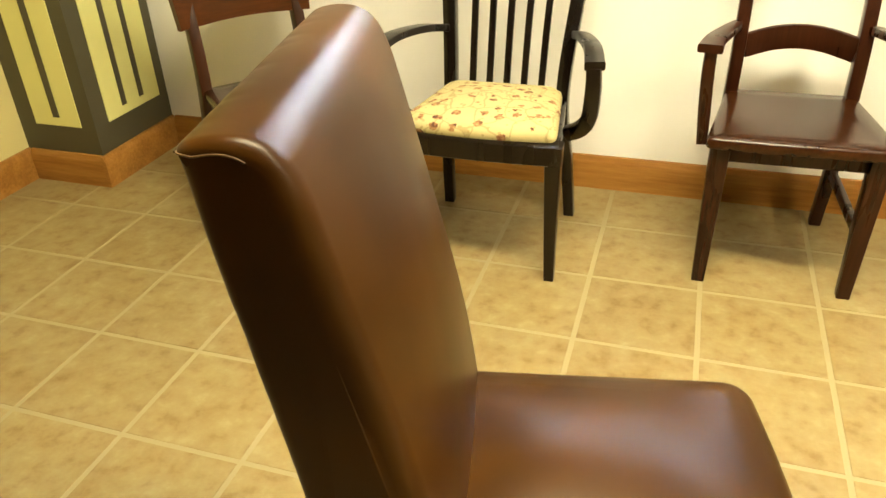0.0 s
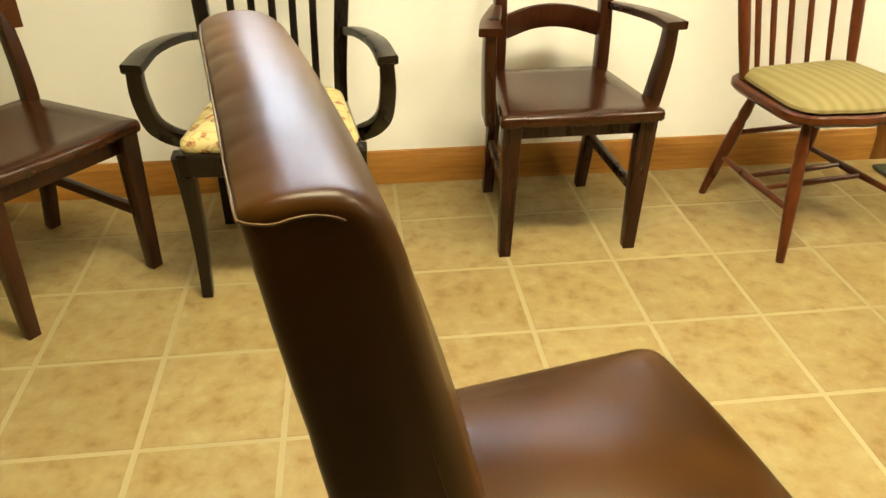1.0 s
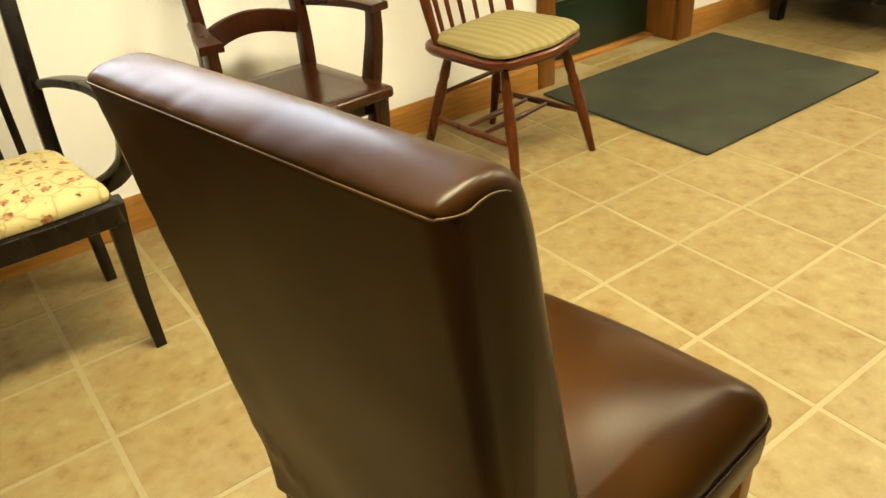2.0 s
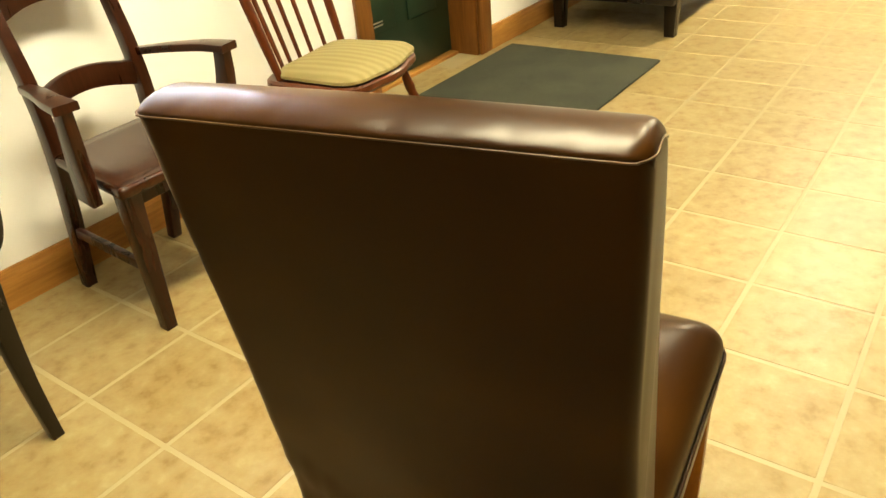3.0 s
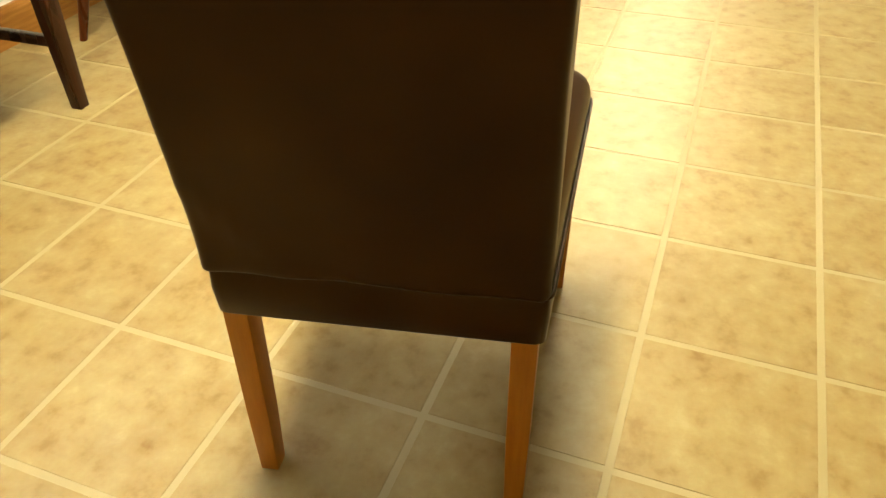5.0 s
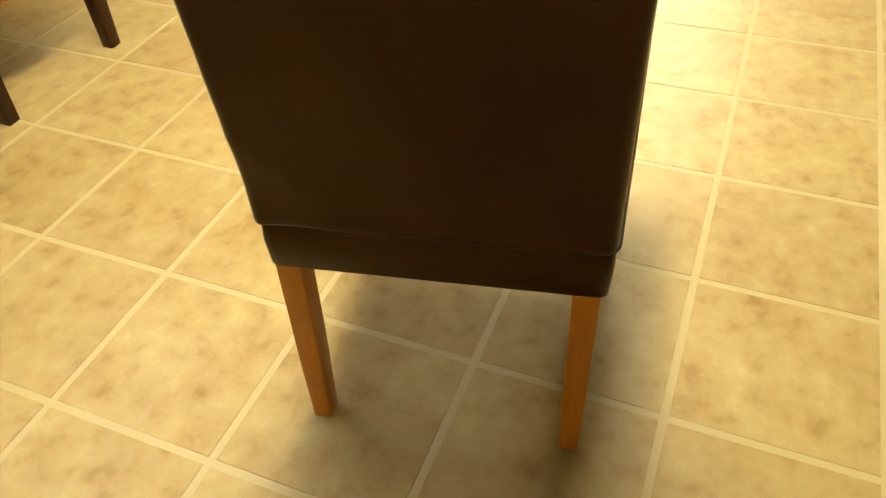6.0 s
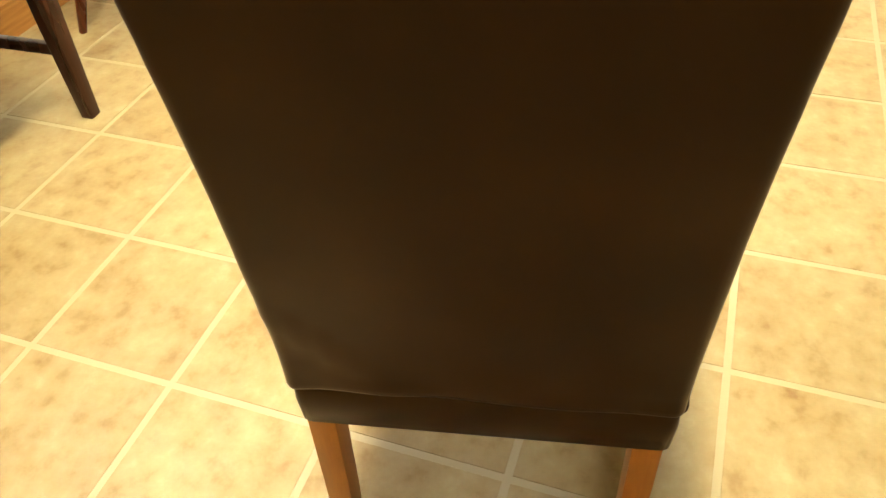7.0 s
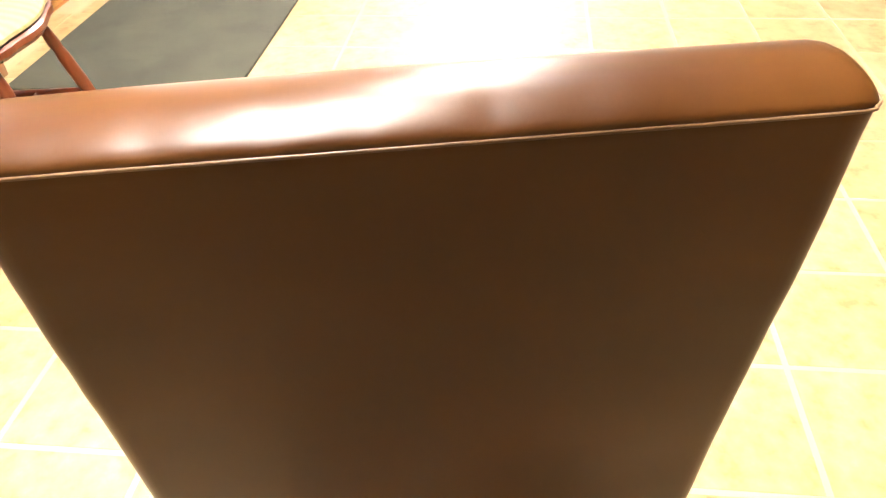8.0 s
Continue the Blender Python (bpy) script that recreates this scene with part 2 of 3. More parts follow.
def quad_outline(front_w, back_w, y_front, y_back, corner, seg=5, bow=0.0):
    """A rounded trapezoid seen from above, front at y_front (towards -y); bow: how far the front edge bulges. Returns d -> its points inset by d."""
    radii = list(corner) if isinstance(corner, (list, tuple)) else [corner] * 4

    def inset(d):
        f, g = front_w / 2 - d, back_w / 2 - d
        corners = [(-f, y_front + d), (f, y_front + d), (g, y_back - d), (-g, y_back - d)]
        rad = [max(r - d * 0.6, 0.006) for r in radii]
        out = []
        for k in range(4):
            p, a, b = Vector(corners[k]), Vector(corners[k - 1]), Vector(corners[(k + 1) % 4])
            u, v = (a - p).normalized() * rad[k], (b - p).normalized() * rad[k]
            for i in range(seg + 1):
                t = i / seg
                out.append((p + u) * (1 - t) ** 2 + 2 * p * t * (1 - t) + (p + v) * t * t)
            q0, q1 = p + v, b + (p - b).normalized() * rad[(k + 1) % 4]
            for i in range(1, 8):
                q = q0.lerp(q1, i / 8)
                if k == 0:
                    q = q + Vector((0, -bow * math.sin(math.pi * i / 8)))
                out.append(q)
        return out

    return inset


def pad(bm, inset, levels, dome=0.0):
    """A cushion or board: the outline inset by d at height z, for each (d, z) in levels; then a top that rises by dome to its middle."""
    rings = [[(q.x, q.y, z) for q in inset(d)] for d, z in levels]
    base = inset(levels[-1][0])
    z0 = levels[-1][1]
    c = sum(base, Vector((0, 0))) / len(base)
    ys = [q.y for q in base]
    low, high = min(ys), max(ys)
    near_w = max(abs(q.x - c.x) for q in base if q.y < c.y)
    far_w = max(abs(q.x - c.x) for q in base if q.y > c.y)

    def rise(x, y):
        g = (y - low) / (high - low)
        p, r = (x - c.x) / (near_w + (far_w - near_w) * g), 2 * g - 1
        return dome * max(0.0, 1 - p * p) * max(0.0, 1 - r * r)

    for f in (0.95, 0.9, 0.84, 0.78, 0.71, 0.64, 0.56, 0.48, 0.4, 0.32, 0.24, 0.16, 0.08):
        ring = [(c.x + (q.x - c.x) * f, c.y + (q.y - c.y) * f) for q in base]
        rings.append([(x, y, z0 + rise(x, y)) for x, y in ring])
    vs = [[bm.verts.new(p) for p in ring] for ring in rings]
    n = len(vs[0])
    for a, b in zip(vs, vs[1:]):
        for k in range(n):
            bm.faces.new((a[k], a[(k + 1) % n], b[(k + 1) % n], b[k]))
    tip = bm.verts.new((c.x, c.y, z0 + rise(c.x, c.y)))
    foot = bm.verts.new((c.x, c.y, levels[0][1]))
    for k in range(n):
        bm.faces.new((vs[-1][k], vs[-1][(k + 1) % n], tip))
        bm.faces.new((vs[0][(k + 1) % n], vs[0][k], foot))
    return bm


# ---- the room ----
T = 0.305
WX0, WX1, WY0, WY1 = -1.215, 9.0, -6.0, 1.195
DOOR0, DOOR1, DOORY = 2.77, 3.60, 1.40
WIN0, WIN1, WINZ0, WINZ1 = 0.35, 2.15, 1.5, 2.1


def build_room():
    bm = bmesh.new()
    box(bm, (WX0 - 0.15, WY0 - 0.15, -0.12), (WX1 + 0.15, DOORY + 0.12, -0.0009))
    structure("floor", bm, M_GROUT, "tan stone-look tile floor with pale grout joints", "floor")
    # unseen ceiling, coloured dark to limit fill and sheen
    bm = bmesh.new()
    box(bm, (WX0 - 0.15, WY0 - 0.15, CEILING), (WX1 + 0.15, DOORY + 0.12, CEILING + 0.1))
    structure("ceiling", bm, M_CEIL, "ceiling out of view, toned dark beige to cut bounced light", "ceiling")
    bm = bmesh.new()
    box(bm, (WX0 - 0.15, WY1, 0), (WIN0, DOORY, CEILING))
    box(bm, (WIN0, WY1, 0), (WIN1, DOORY, WINZ0))
    box(bm, (WIN0, WY1, WINZ1), (WIN1, DOORY, CEILING))
    box(bm, (WIN1, WY1, 0), (DOOR0, DOORY, CEILING))
    box(bm, (DOOR1, WY1, 0), (WX1 + 0.15, DOORY, CEILING))
    box(bm, (DOOR0, WY1, 2.06), (DOOR1, DOORY, CEILING))
    structure("wall_north", bm, M_WALL, "off-white painted wall with a window and a door opening", "wall")
    bm = bmesh.new()
    box(bm, (WX0 - 0.15, WY0, 0), (WX0, WY1, CEILING))
    structure("wall_west", bm, M_WEST, "cream yellow papered wall", "wall")
    bm = bmesh.new()
    box(bm, (WX1, WY0, 0), (WX1 + 0.15, WY1, CEILING))
    structure("wall_east", bm, M_WALL, "off-white painted wall", "wall")
    # closes the room behind the camera; dark so it returns little light
    bm = bmesh.new()
    box(bm, (WX0 - 0.15, WY0 - 0.15, 0), (WX1 + 0.15, WY0, CEILING))
    structure("wall_south", bm, M_BACK, "wall out of view, toned dark tan to cut bounced light", "wall")


def baseboard(name, a, b, normal):
    """An oak board with a rounded top from a to b, standing proud along normal."""
    bm = bmesh.new()
    a, b, nrm = Vector((*a, 0)), Vector((*b, 0)), Vector((*normal, 0))
    prof = [(0, 0), (0.016, 0), (0.016, 0.098), (0.0145, 0.103), (0.011, 0.107), (0.0105, 0.112), (0.007, 0.119), (0.0, 0.121)]
    loft(bm, [[p + nrm * d + Vector((0, 0, z)) for d, z in prof] for p in (a, b)])
    return structure(name, bm, M_OAK, "varnished oak baseboard along the foot of the wall", "baseboard")


PX, PY = -0.878, 0.771


def build_pillar():
    th = empty("pillar", pose(0, 0, 0), "olive green boxed pillar with cream striped panels", "pillar")
    tagged(th, kind="structure")
    bm = bmesh.new()
    box(bm, (WX0, PY, 0), (PX, WY1, CEILING), 0)
    part("pillar_body", bm, M_OLIVE, th, "dark olive painted boxing")
    top = 2.3

    def panel(make):
        # cream field with free-ending dark strips let into it
        bm2 = bmesh.new()
        make(bm2)
        return part("panel", bm2, M_CREAM, th, "cream yellow panel")

    fx0, fx1 = -1.137, -0.937
    panel(lambda b: box(b, (fx0, PY - 0.004, 0.224), (fx1, PY + 0.01, top)))
    fy0, fy1 = 0.842, 1.143
    panel(lambda b: box(b, (PX - 0.01, fy0, 0.224), (PX + 0.004, fy1, top)))
    bm = bmesh.new()
    box(bm, (-1.047, PY - 0.007, 0.257), (-1.020, PY - 0.003, top))
    part("strip", bm, M_OLIVE, th)
    for y in (0.938, 1.038):
        bm = bmesh.new()
        box(bm, (PX + 0.003, y - 0.012, 0.257), (PX + 0.007, y + 0.012, top))
        part("strip", bm, M_OLIVE, th)


def build_door():
    for name, x0, x1 in (("door_trim_1", DOOR0 - 0.09, DOOR0 + 0.006), ("door_trim_2", DOOR1 - 0.006, DOOR1 + 0.1)):
        bm = bmesh.new()
        box(bm, (x0, WY1 - 0.02, 0), (x1, WY1 - 0.001, 2.15), 0.004)
        structure(name, bm, M_TRIM, "varnished oak door casing", "trim")
    bm = bmesh.new()
    box(bm, (DOOR0 + 0.006, WY1 - 0.02, 2.05), (DOOR1 - 0.006, WY1 - 0.001, 2.15), 0.004)
    structure("door_trim_3", bm, M_TRIM, "varnished oak door casing", "trim")
    for name, x0, x1 in (("jamb_1", DOOR0, DOOR0 + 0.02), ("jamb_2", DOOR1 - 0.02, DOOR1)):
        bm = bmesh.new()
        box(bm, (x0, WY1, 0), (x1, DOORY, 2.05), 0.002)
        structure(name, bm, M_TRIM, "varnished oak door jamb", "trim")
    bm = bmesh.new()
    box(bm, (DOOR0 + 0.02, DOORY - 0.085, -0.004), (DOOR1 - 0.02, DOORY + 0.02, 0.014), 0.004)
    structure("threshold", bm, M_OAK, "worn oak threshold under the green door", "threshold")
    th = empty("door_1", pose(0, 0, 0), "dark green painted panel door, closed", "door")
    tagged(th, kind="structure")
    bm = bmesh.new()
    x0, x1, y = DOOR0 + 0.022, DOOR1 - 0.022, DOORY - 0.04
    box(bm, (x0, y, 0.018), (x1, y + 0.04, 2.045), 0.002)
    part("door_leaf", bm, M_GREEN, th)
    for px0, px1 in ((x0 + 0.11, (x0 + x1) / 2 - 0.05), ((x0 + x1) / 2 + 0.05, x1 - 0.11)):
        for z0, z1 in ((0.26, 0.9), (1.1, 1.9)):
            bm = bmesh.new()
            box(bm, (px0, y - 0.008, z0), (px1, y + 0.002, z1), 0.006)
            part("raised_panel", bm, M_GREEN, th)
    bm = bmesh.new()
    box(bm, (2.905, y - 0.010, 0.288), (3.04, y - 0.0005, 0.296), 0.002)
    box(bm, (2.905, y - 0.010, 0.304), (3.04, y - 0.0005, 0.312), 0.002)
    part("mail_slot", bm, M_METAL, th, "narrow bright metal slot plate")


def build_window():
    th = empty("window_1", pose(0, 0, 0), "wide oak-framed window high in the wall with pale daylight behind", "window")
    tagged(th, kind="structure")
    y0, y1 = WY1 - 0.018, WY1 + 0.09
    for lo, hi in (((WIN0 - 0.08, y0, WINZ0 - 0.07), (WIN1 + 0.08, WY1 - 0.001, WINZ0 + 0.004)), ((WIN0 - 0.08, y0, WINZ1 - 0.004), (WIN1 + 0.08, WY1 - 0.001, WINZ1 + 0.08)),
                   ((WIN0 - 0.08, y0, WINZ0 + 0.004), (WIN0 + 0.004, WY1 - 0.001, WINZ1 - 0.004)), ((WIN1 - 0.004, y0, WINZ0 + 0.004), (WIN1 + 0.08, WY1 - 0.001, WINZ1 - 0.004))):
        bm = bmesh.new()
        box(bm, lo, hi, 0.004)
        part("casing", bm, M_TRIM, th)
    bm = bmesh.new()
    box(bm, (WIN0 - 0.1, WY1 - 0.05, WINZ0 - 0.002), (WIN1 + 0.1, y1, WINZ0 + 0.02), 0.005)
    part("window_sill", bm, M_OAK, th)
    n = 3
    w = (WIN1 - WIN0) / n
    for k in range(n + 1):
        x = min(max(WIN0 + k * w, WIN0 + 0.022), WIN1 - 0.022)
        bm = bmesh.new()
        box(bm, (x - 0.02, y1 - 0.04, WINZ0 + 0.02), (x + 0.02, y1, WINZ1), 0.003)
        part("mullion", bm, M_TRIM, th)
    for k in range(n):
        bm = bmesh.new()
        box(bm, (WIN0 + k * w + 0.021, y1 - 0.024, WINZ0 + 0.02), (WIN0 + (k + 1) * w - 0.021, y1 - 0.018, WINZ1))
        ob = part("pane", bm, M_GLASS, th, "clear window glass")
        ob.visible_shadow = False
    bm = bmesh.new()
    box(bm, (WIN0 - 0.3, DOORY + 0.02, WINZ0 - 0.3), (WIN1 + 0.3, DOORY + 0.03, WINZ1 + 0.3))
    structure("backdrop", bm, M_SKY, "pale overcast sky seen through the window", "sky")


def build_mat():
    bm = bmesh.new()
    o = quad_outline(1.15, 1.15, -0.415, 0.415, 0.012, 3)
    pad(bm, o, [(0, 0), (0, 0.004), (0.004, 0.008), (0.02, 0.009)])
    ob = part("door_mat", bm, M_CARPET)
    ob.matrix_world = pose(3.225, 0.705, 0.003)
    tagged(ob, "dark grey-green carpet entrance mat lying by the door", "mat")


def build_lamps():
    for x, y, h in LAMPS:
        th = empty("ceiling_light", pose(x, y, CEILING), "white fluorescent ceiling light with a glowing diffuser", "lamp", "ceiling lights")
        bm = bmesh.new()
        for lo, hi in (((-h - 0.02, -0.20, -0.05), (-h + 0.01, 0.20, 0)), ((h - 0.01, -0.20, -0.05), (h + 0.02, 0.20, 0)),
                       ((-h + 0.01, -0.20, -0.05), (h - 0.01, -0.17, 0)), ((-h + 0.01, 0.17, -0.05), (h - 0.01, 0.20, 0))):
            box(bm, lo, hi)
        part("frame", bm, M_WHITE, th)
        bm = bmesh.new()
        box(bm, (-h + 0.012, -0.168, -0.042), (h - 0.012, 0.168, -0.03))
        part("diffuser", bm, M_GLOW, th, "glowing warm diffuser")


# ---- the leather chair ----
CREASES = [(-0.165, 0.0014, 0.3), (-0.118, 0.0018, -0.2), (-0.07, 0.0012, 0.5), (-0.028, 0.0019, 0.1), (0.03, 0.0013, -0.4), (0.072, 0.002, 0.2), (0.121, 0.0015, -0.1), (0.163, 0.0012, 0.4)]


def build_leather_chair():
    th = empty("dining_chair", pose(0.789, -0.609, 0, 0, 0, 101.5), "brown leather upholstered high-back dining chair with honey wood legs", "chair")

    # backrest: an upright profile swept across the width; the front skin rolls over the top to the piping on the rear edge
    rear = [(0.005, 0.396), (0.0085, 0.402), (0.0105, 0.43), (0.0175, 0.5), (0.029, 0.58), (0.0405, 0.66), (0.0515, 0.74), (0.062, 0.82), (0.0705, 0.88), (0.078, 0.935), (0.0825, 0.968), (0.0855, 0.9885)]
    roll = [(0.0855, 0.9885), (0.0835, 0.9925), (0.0745, 0.997), (0.060, 1.0000), (0.044, 1.0005), (0.028, 0.998), (0.0145, 0.991), (0.004, 0.980), (-0.004, 0.965)]
    front = [(-0.004, 0.965), (-0.0105, 0.945), (-0.0165, 0.92), (-0.0255, 0.88), (-0.039, 0.82), (-0.057, 0.74), (-0.075, 0.66), (-0.091, 0.58), (-0.104, 0.5), (-0.112, 0.43), (-0.113, 0.402), (-0.112, 0.396)]

    def smooth2(pts, n):
        return [(p.x, p.y) for p in smooth_path([(y, z, 0) for y, z in pts], n)]

    prof = smooth2(rear, 3)[:-1] + smooth2(roll, 5)[:-1] + smooth2(front, 3)
    count, n_rear = len(prof), 3 * (len(rear) - 1)
    n_roll = n_rear + 5 * (len(roll) - 1)

    def half_width(z):
        return 0.2130 - 0.0035 * math.exp(-((z - 0.70) / 0.14) ** 2)

    def edge_radius(k, z):
        if k < n_rear:
            return 0.014 + 0.004 * max(0.0, min(1.0, (z - 0.88) / 0.09))
        if k < n_roll:
            f = (k - n_rear) / (n_roll - n_rear)
            return 0.018 - 0.006 * min(1.0, f / 0.3) + 0.010 * max(0.0, (f - 0.5) / 0.5)
        return 0.022

    normals = []
    for k in range(count):
        (y0, z0), (y1, z1) = prof[max(k - 1, 0)], prof[min(k + 1, count - 1)]
        normals.append(Vector((-(z1 - z0), y1 - y0)).normalized())  # points into the pad

    def skin(k, f, turn=None):
        """The pad's skin at profile point k: across the width by f, or round the edge on side f by turn."""
        y, z = prof[k]
        half, r = half_width(z), edge_radius(k, z)
        if turn is None:
            return f * (half - r), y, z
        d = r * (1 - math.cos(turn))
        return f * (half - r + r * math.sin(turn)), y + normals[k].x * d, z + normals[k].y * d

    turns = [radians(18 * i) for i in range(5, -1, -1)]
    stations = [(-1, t) for t in turns] + [(f / 48, None) for f in range(-47, 48)] + [(1, t) for t in turns[::-1]]
    bm = bmesh.new()
    rings = []
    for f, turn in stations:
        ring = []
        for k, (y, z) in enumerate(prof):
            x, yy, zz = skin(k, f, turn)
            u = x / 0.212
            side = max(0.0, 1 - u * u)
            if k >= n_rear:
                g = min(1.0, (k - n_rear) / (n_roll - n_rear))
                swell = math.sin(math.pi * (z - 0.4) / 0.6) if k >= n_roll else 0.182 * g * g
                yy -= (0.027 * swell * side - 0.003 * swell) + 0.0012 * g * noise.noise((x * 8, zz * 6, 1.7))
                zz += 0.0015 * side * math.sin(math.pi * g) + 0.0010 * noise.noise((x * 14, y * 12, 3.1)) * min(1.0, 4 * g) * max(0.0, 1 - g)
                pucker = math.exp(-((g - 0.16) / 0.17) ** 2)
                for cx, depth, lean in CREASES:
                    zz -= 0.42 * depth * pucker * math.exp(-((x - cx - lean * (y - 0.08)) / 0.0095) ** 2)
            elif 0.41 < z < 0.975:
                yy += 0.0018 * noise.noise((x * 8, z * 6, 7.7))
                yy += 0.0011 * noise.noise((x * 10, z * 42, 2.2)) * max(0.0, abs(u) - 0.45) / 0.55
                fold = (z - 0.445) - 0.9 * (x - 0.12)
                yy += 0.0045 * math.exp(-(fold / 0.012) ** 2) * math.exp(-((x - 0.165) / 0.04) ** 2)
            if z < 0.47:
                w = (0.47 - z) / 0.07
                if k < n_rear:
                    yy += (0.004 * noise.noise((x * 11, 1.3, z * 20)) + 0.003) * w
                zz += 0.0035 * noise.noise((x * 12, 5.0, 0.4)) * w
            ring.append(bm.verts.new((x, yy, zz)))
        rings.append(ring)
    for p, q in zip(rings, rings[1:]):
        for k in range(count):
            bm.faces.new((p[k], p[(k + 1) % count], q[(k + 1) % count], q[k]))
    bmesh.ops.triangulate(bm, faces=[bm.faces.new(rings[0][::-1]), bm.faces.new(rings[-1])])
    part("backrest", bm, M_LEATHER, th, "glossy brown leather backrest")
    # piping along the rear edge of the top, turning forward over each side and curling down
    bm = bmesh.new()
    side_line = [skin(n_rear + k, 1, radians(80)) for k in (27, 24, 20, 16, 12)] + [skin(n_rear, 1, radians(a)) for a in (55, 32, 10)]
    side_line = [(x + 0.0006, y + 0.0006, z) for x, y, z in side_line]
    path = [(-x, y, z) for x, y, z in side_line] + [(f * 0.1, 0.0866, 0.9892 - 0.001 * (f % 0.7)) for f in (-1.5, -0.9, -0.3, 0.3, 0.9, 1.5)] + side_line[::-1]
    curve_bar(bm, path, (0.0018, 0.0018), (0, 0.3, 1), round_=True, n=4)
    part("piping", bm, M_PIPING, th, "thin pale brown piping")

    def skew(bm):
        # the seat stands slightly askew to the back
        for v in bm.verts:
            v.co.x += 0.045 * min(v.co.y, 0.0)
        return bm

    # seat cushion box
    bm = bmesh.new()
    o = quad_outline(0.464, 0.420, -0.518, -0.004, [0.050, 0.050, 0.012, 0.012], 6, 0.008)
    pad(bm, o, [(0.004, 0.397), (0.0, 0.402), (0.0, 0.416), (0.002, 0.427), (0.007, 0.437), (0.015, 0.446), (0.026, 0.4535), (0.040, 0.4605), (0.058, 0.4665)], dome=0.030)
    for v in bm.verts:
        if v.co.z > 0.41:
            v.co.z += 0.003 + 0.016 * v.co.x
    part("seat", skew(bm), M_LEATHER, th, "glossy brown leather seat")
    # lower band, set in under the seat
    bm = bmesh.new()
    pad(bm, quad_outline(0.460, 0.426, -0.510, 0.004, 0.016, 5), [(0.014, 0.313), (0.006, 0.315), (0.002, 0.320), (0, 0.36), (0.002, 0.388), (0.008, 0.396)])
    part("seat_band", skew(bm), M_LEATHER, th, "dark leather band round the seat frame")
    bm = bmesh.new()
    ring = quad_outline(0.468, 0.428, -0.520, 0.003, [0.045, 0.045, 0.012, 0.012], 5, 0.008)(0)
    bar(bm, [(p.x, p.y, 0.398) for p in ring] + [(ring[0].x, ring[0].y, 0.398)], (0.006, 0.006), (0, 0, 1), round_=True)
    part("seat_piping", skew(bm), M_LEATHER, th)
    for x, y, dx, dy in ((-0.186, -0.02, 0, 0.018), (0.188, -0.02, 0, 0.018), (-0.205, -0.480, 0, -0.004), (0.205, -0.480, 0, -0.004)):
        bm = bmesh.new()
        bar(bm, [(x, y, 0.32), (x + dx * 0.6, y + dy * 0.6, 0.12), (x + dx, y + dy, 0.0)], [(0.034, 0.038), (0.032, 0.035), (0.028, 0.030)], soft=0.12)
        part("leg", skew(bm), M_HONEY, th, "square honey-coloured wooden leg")


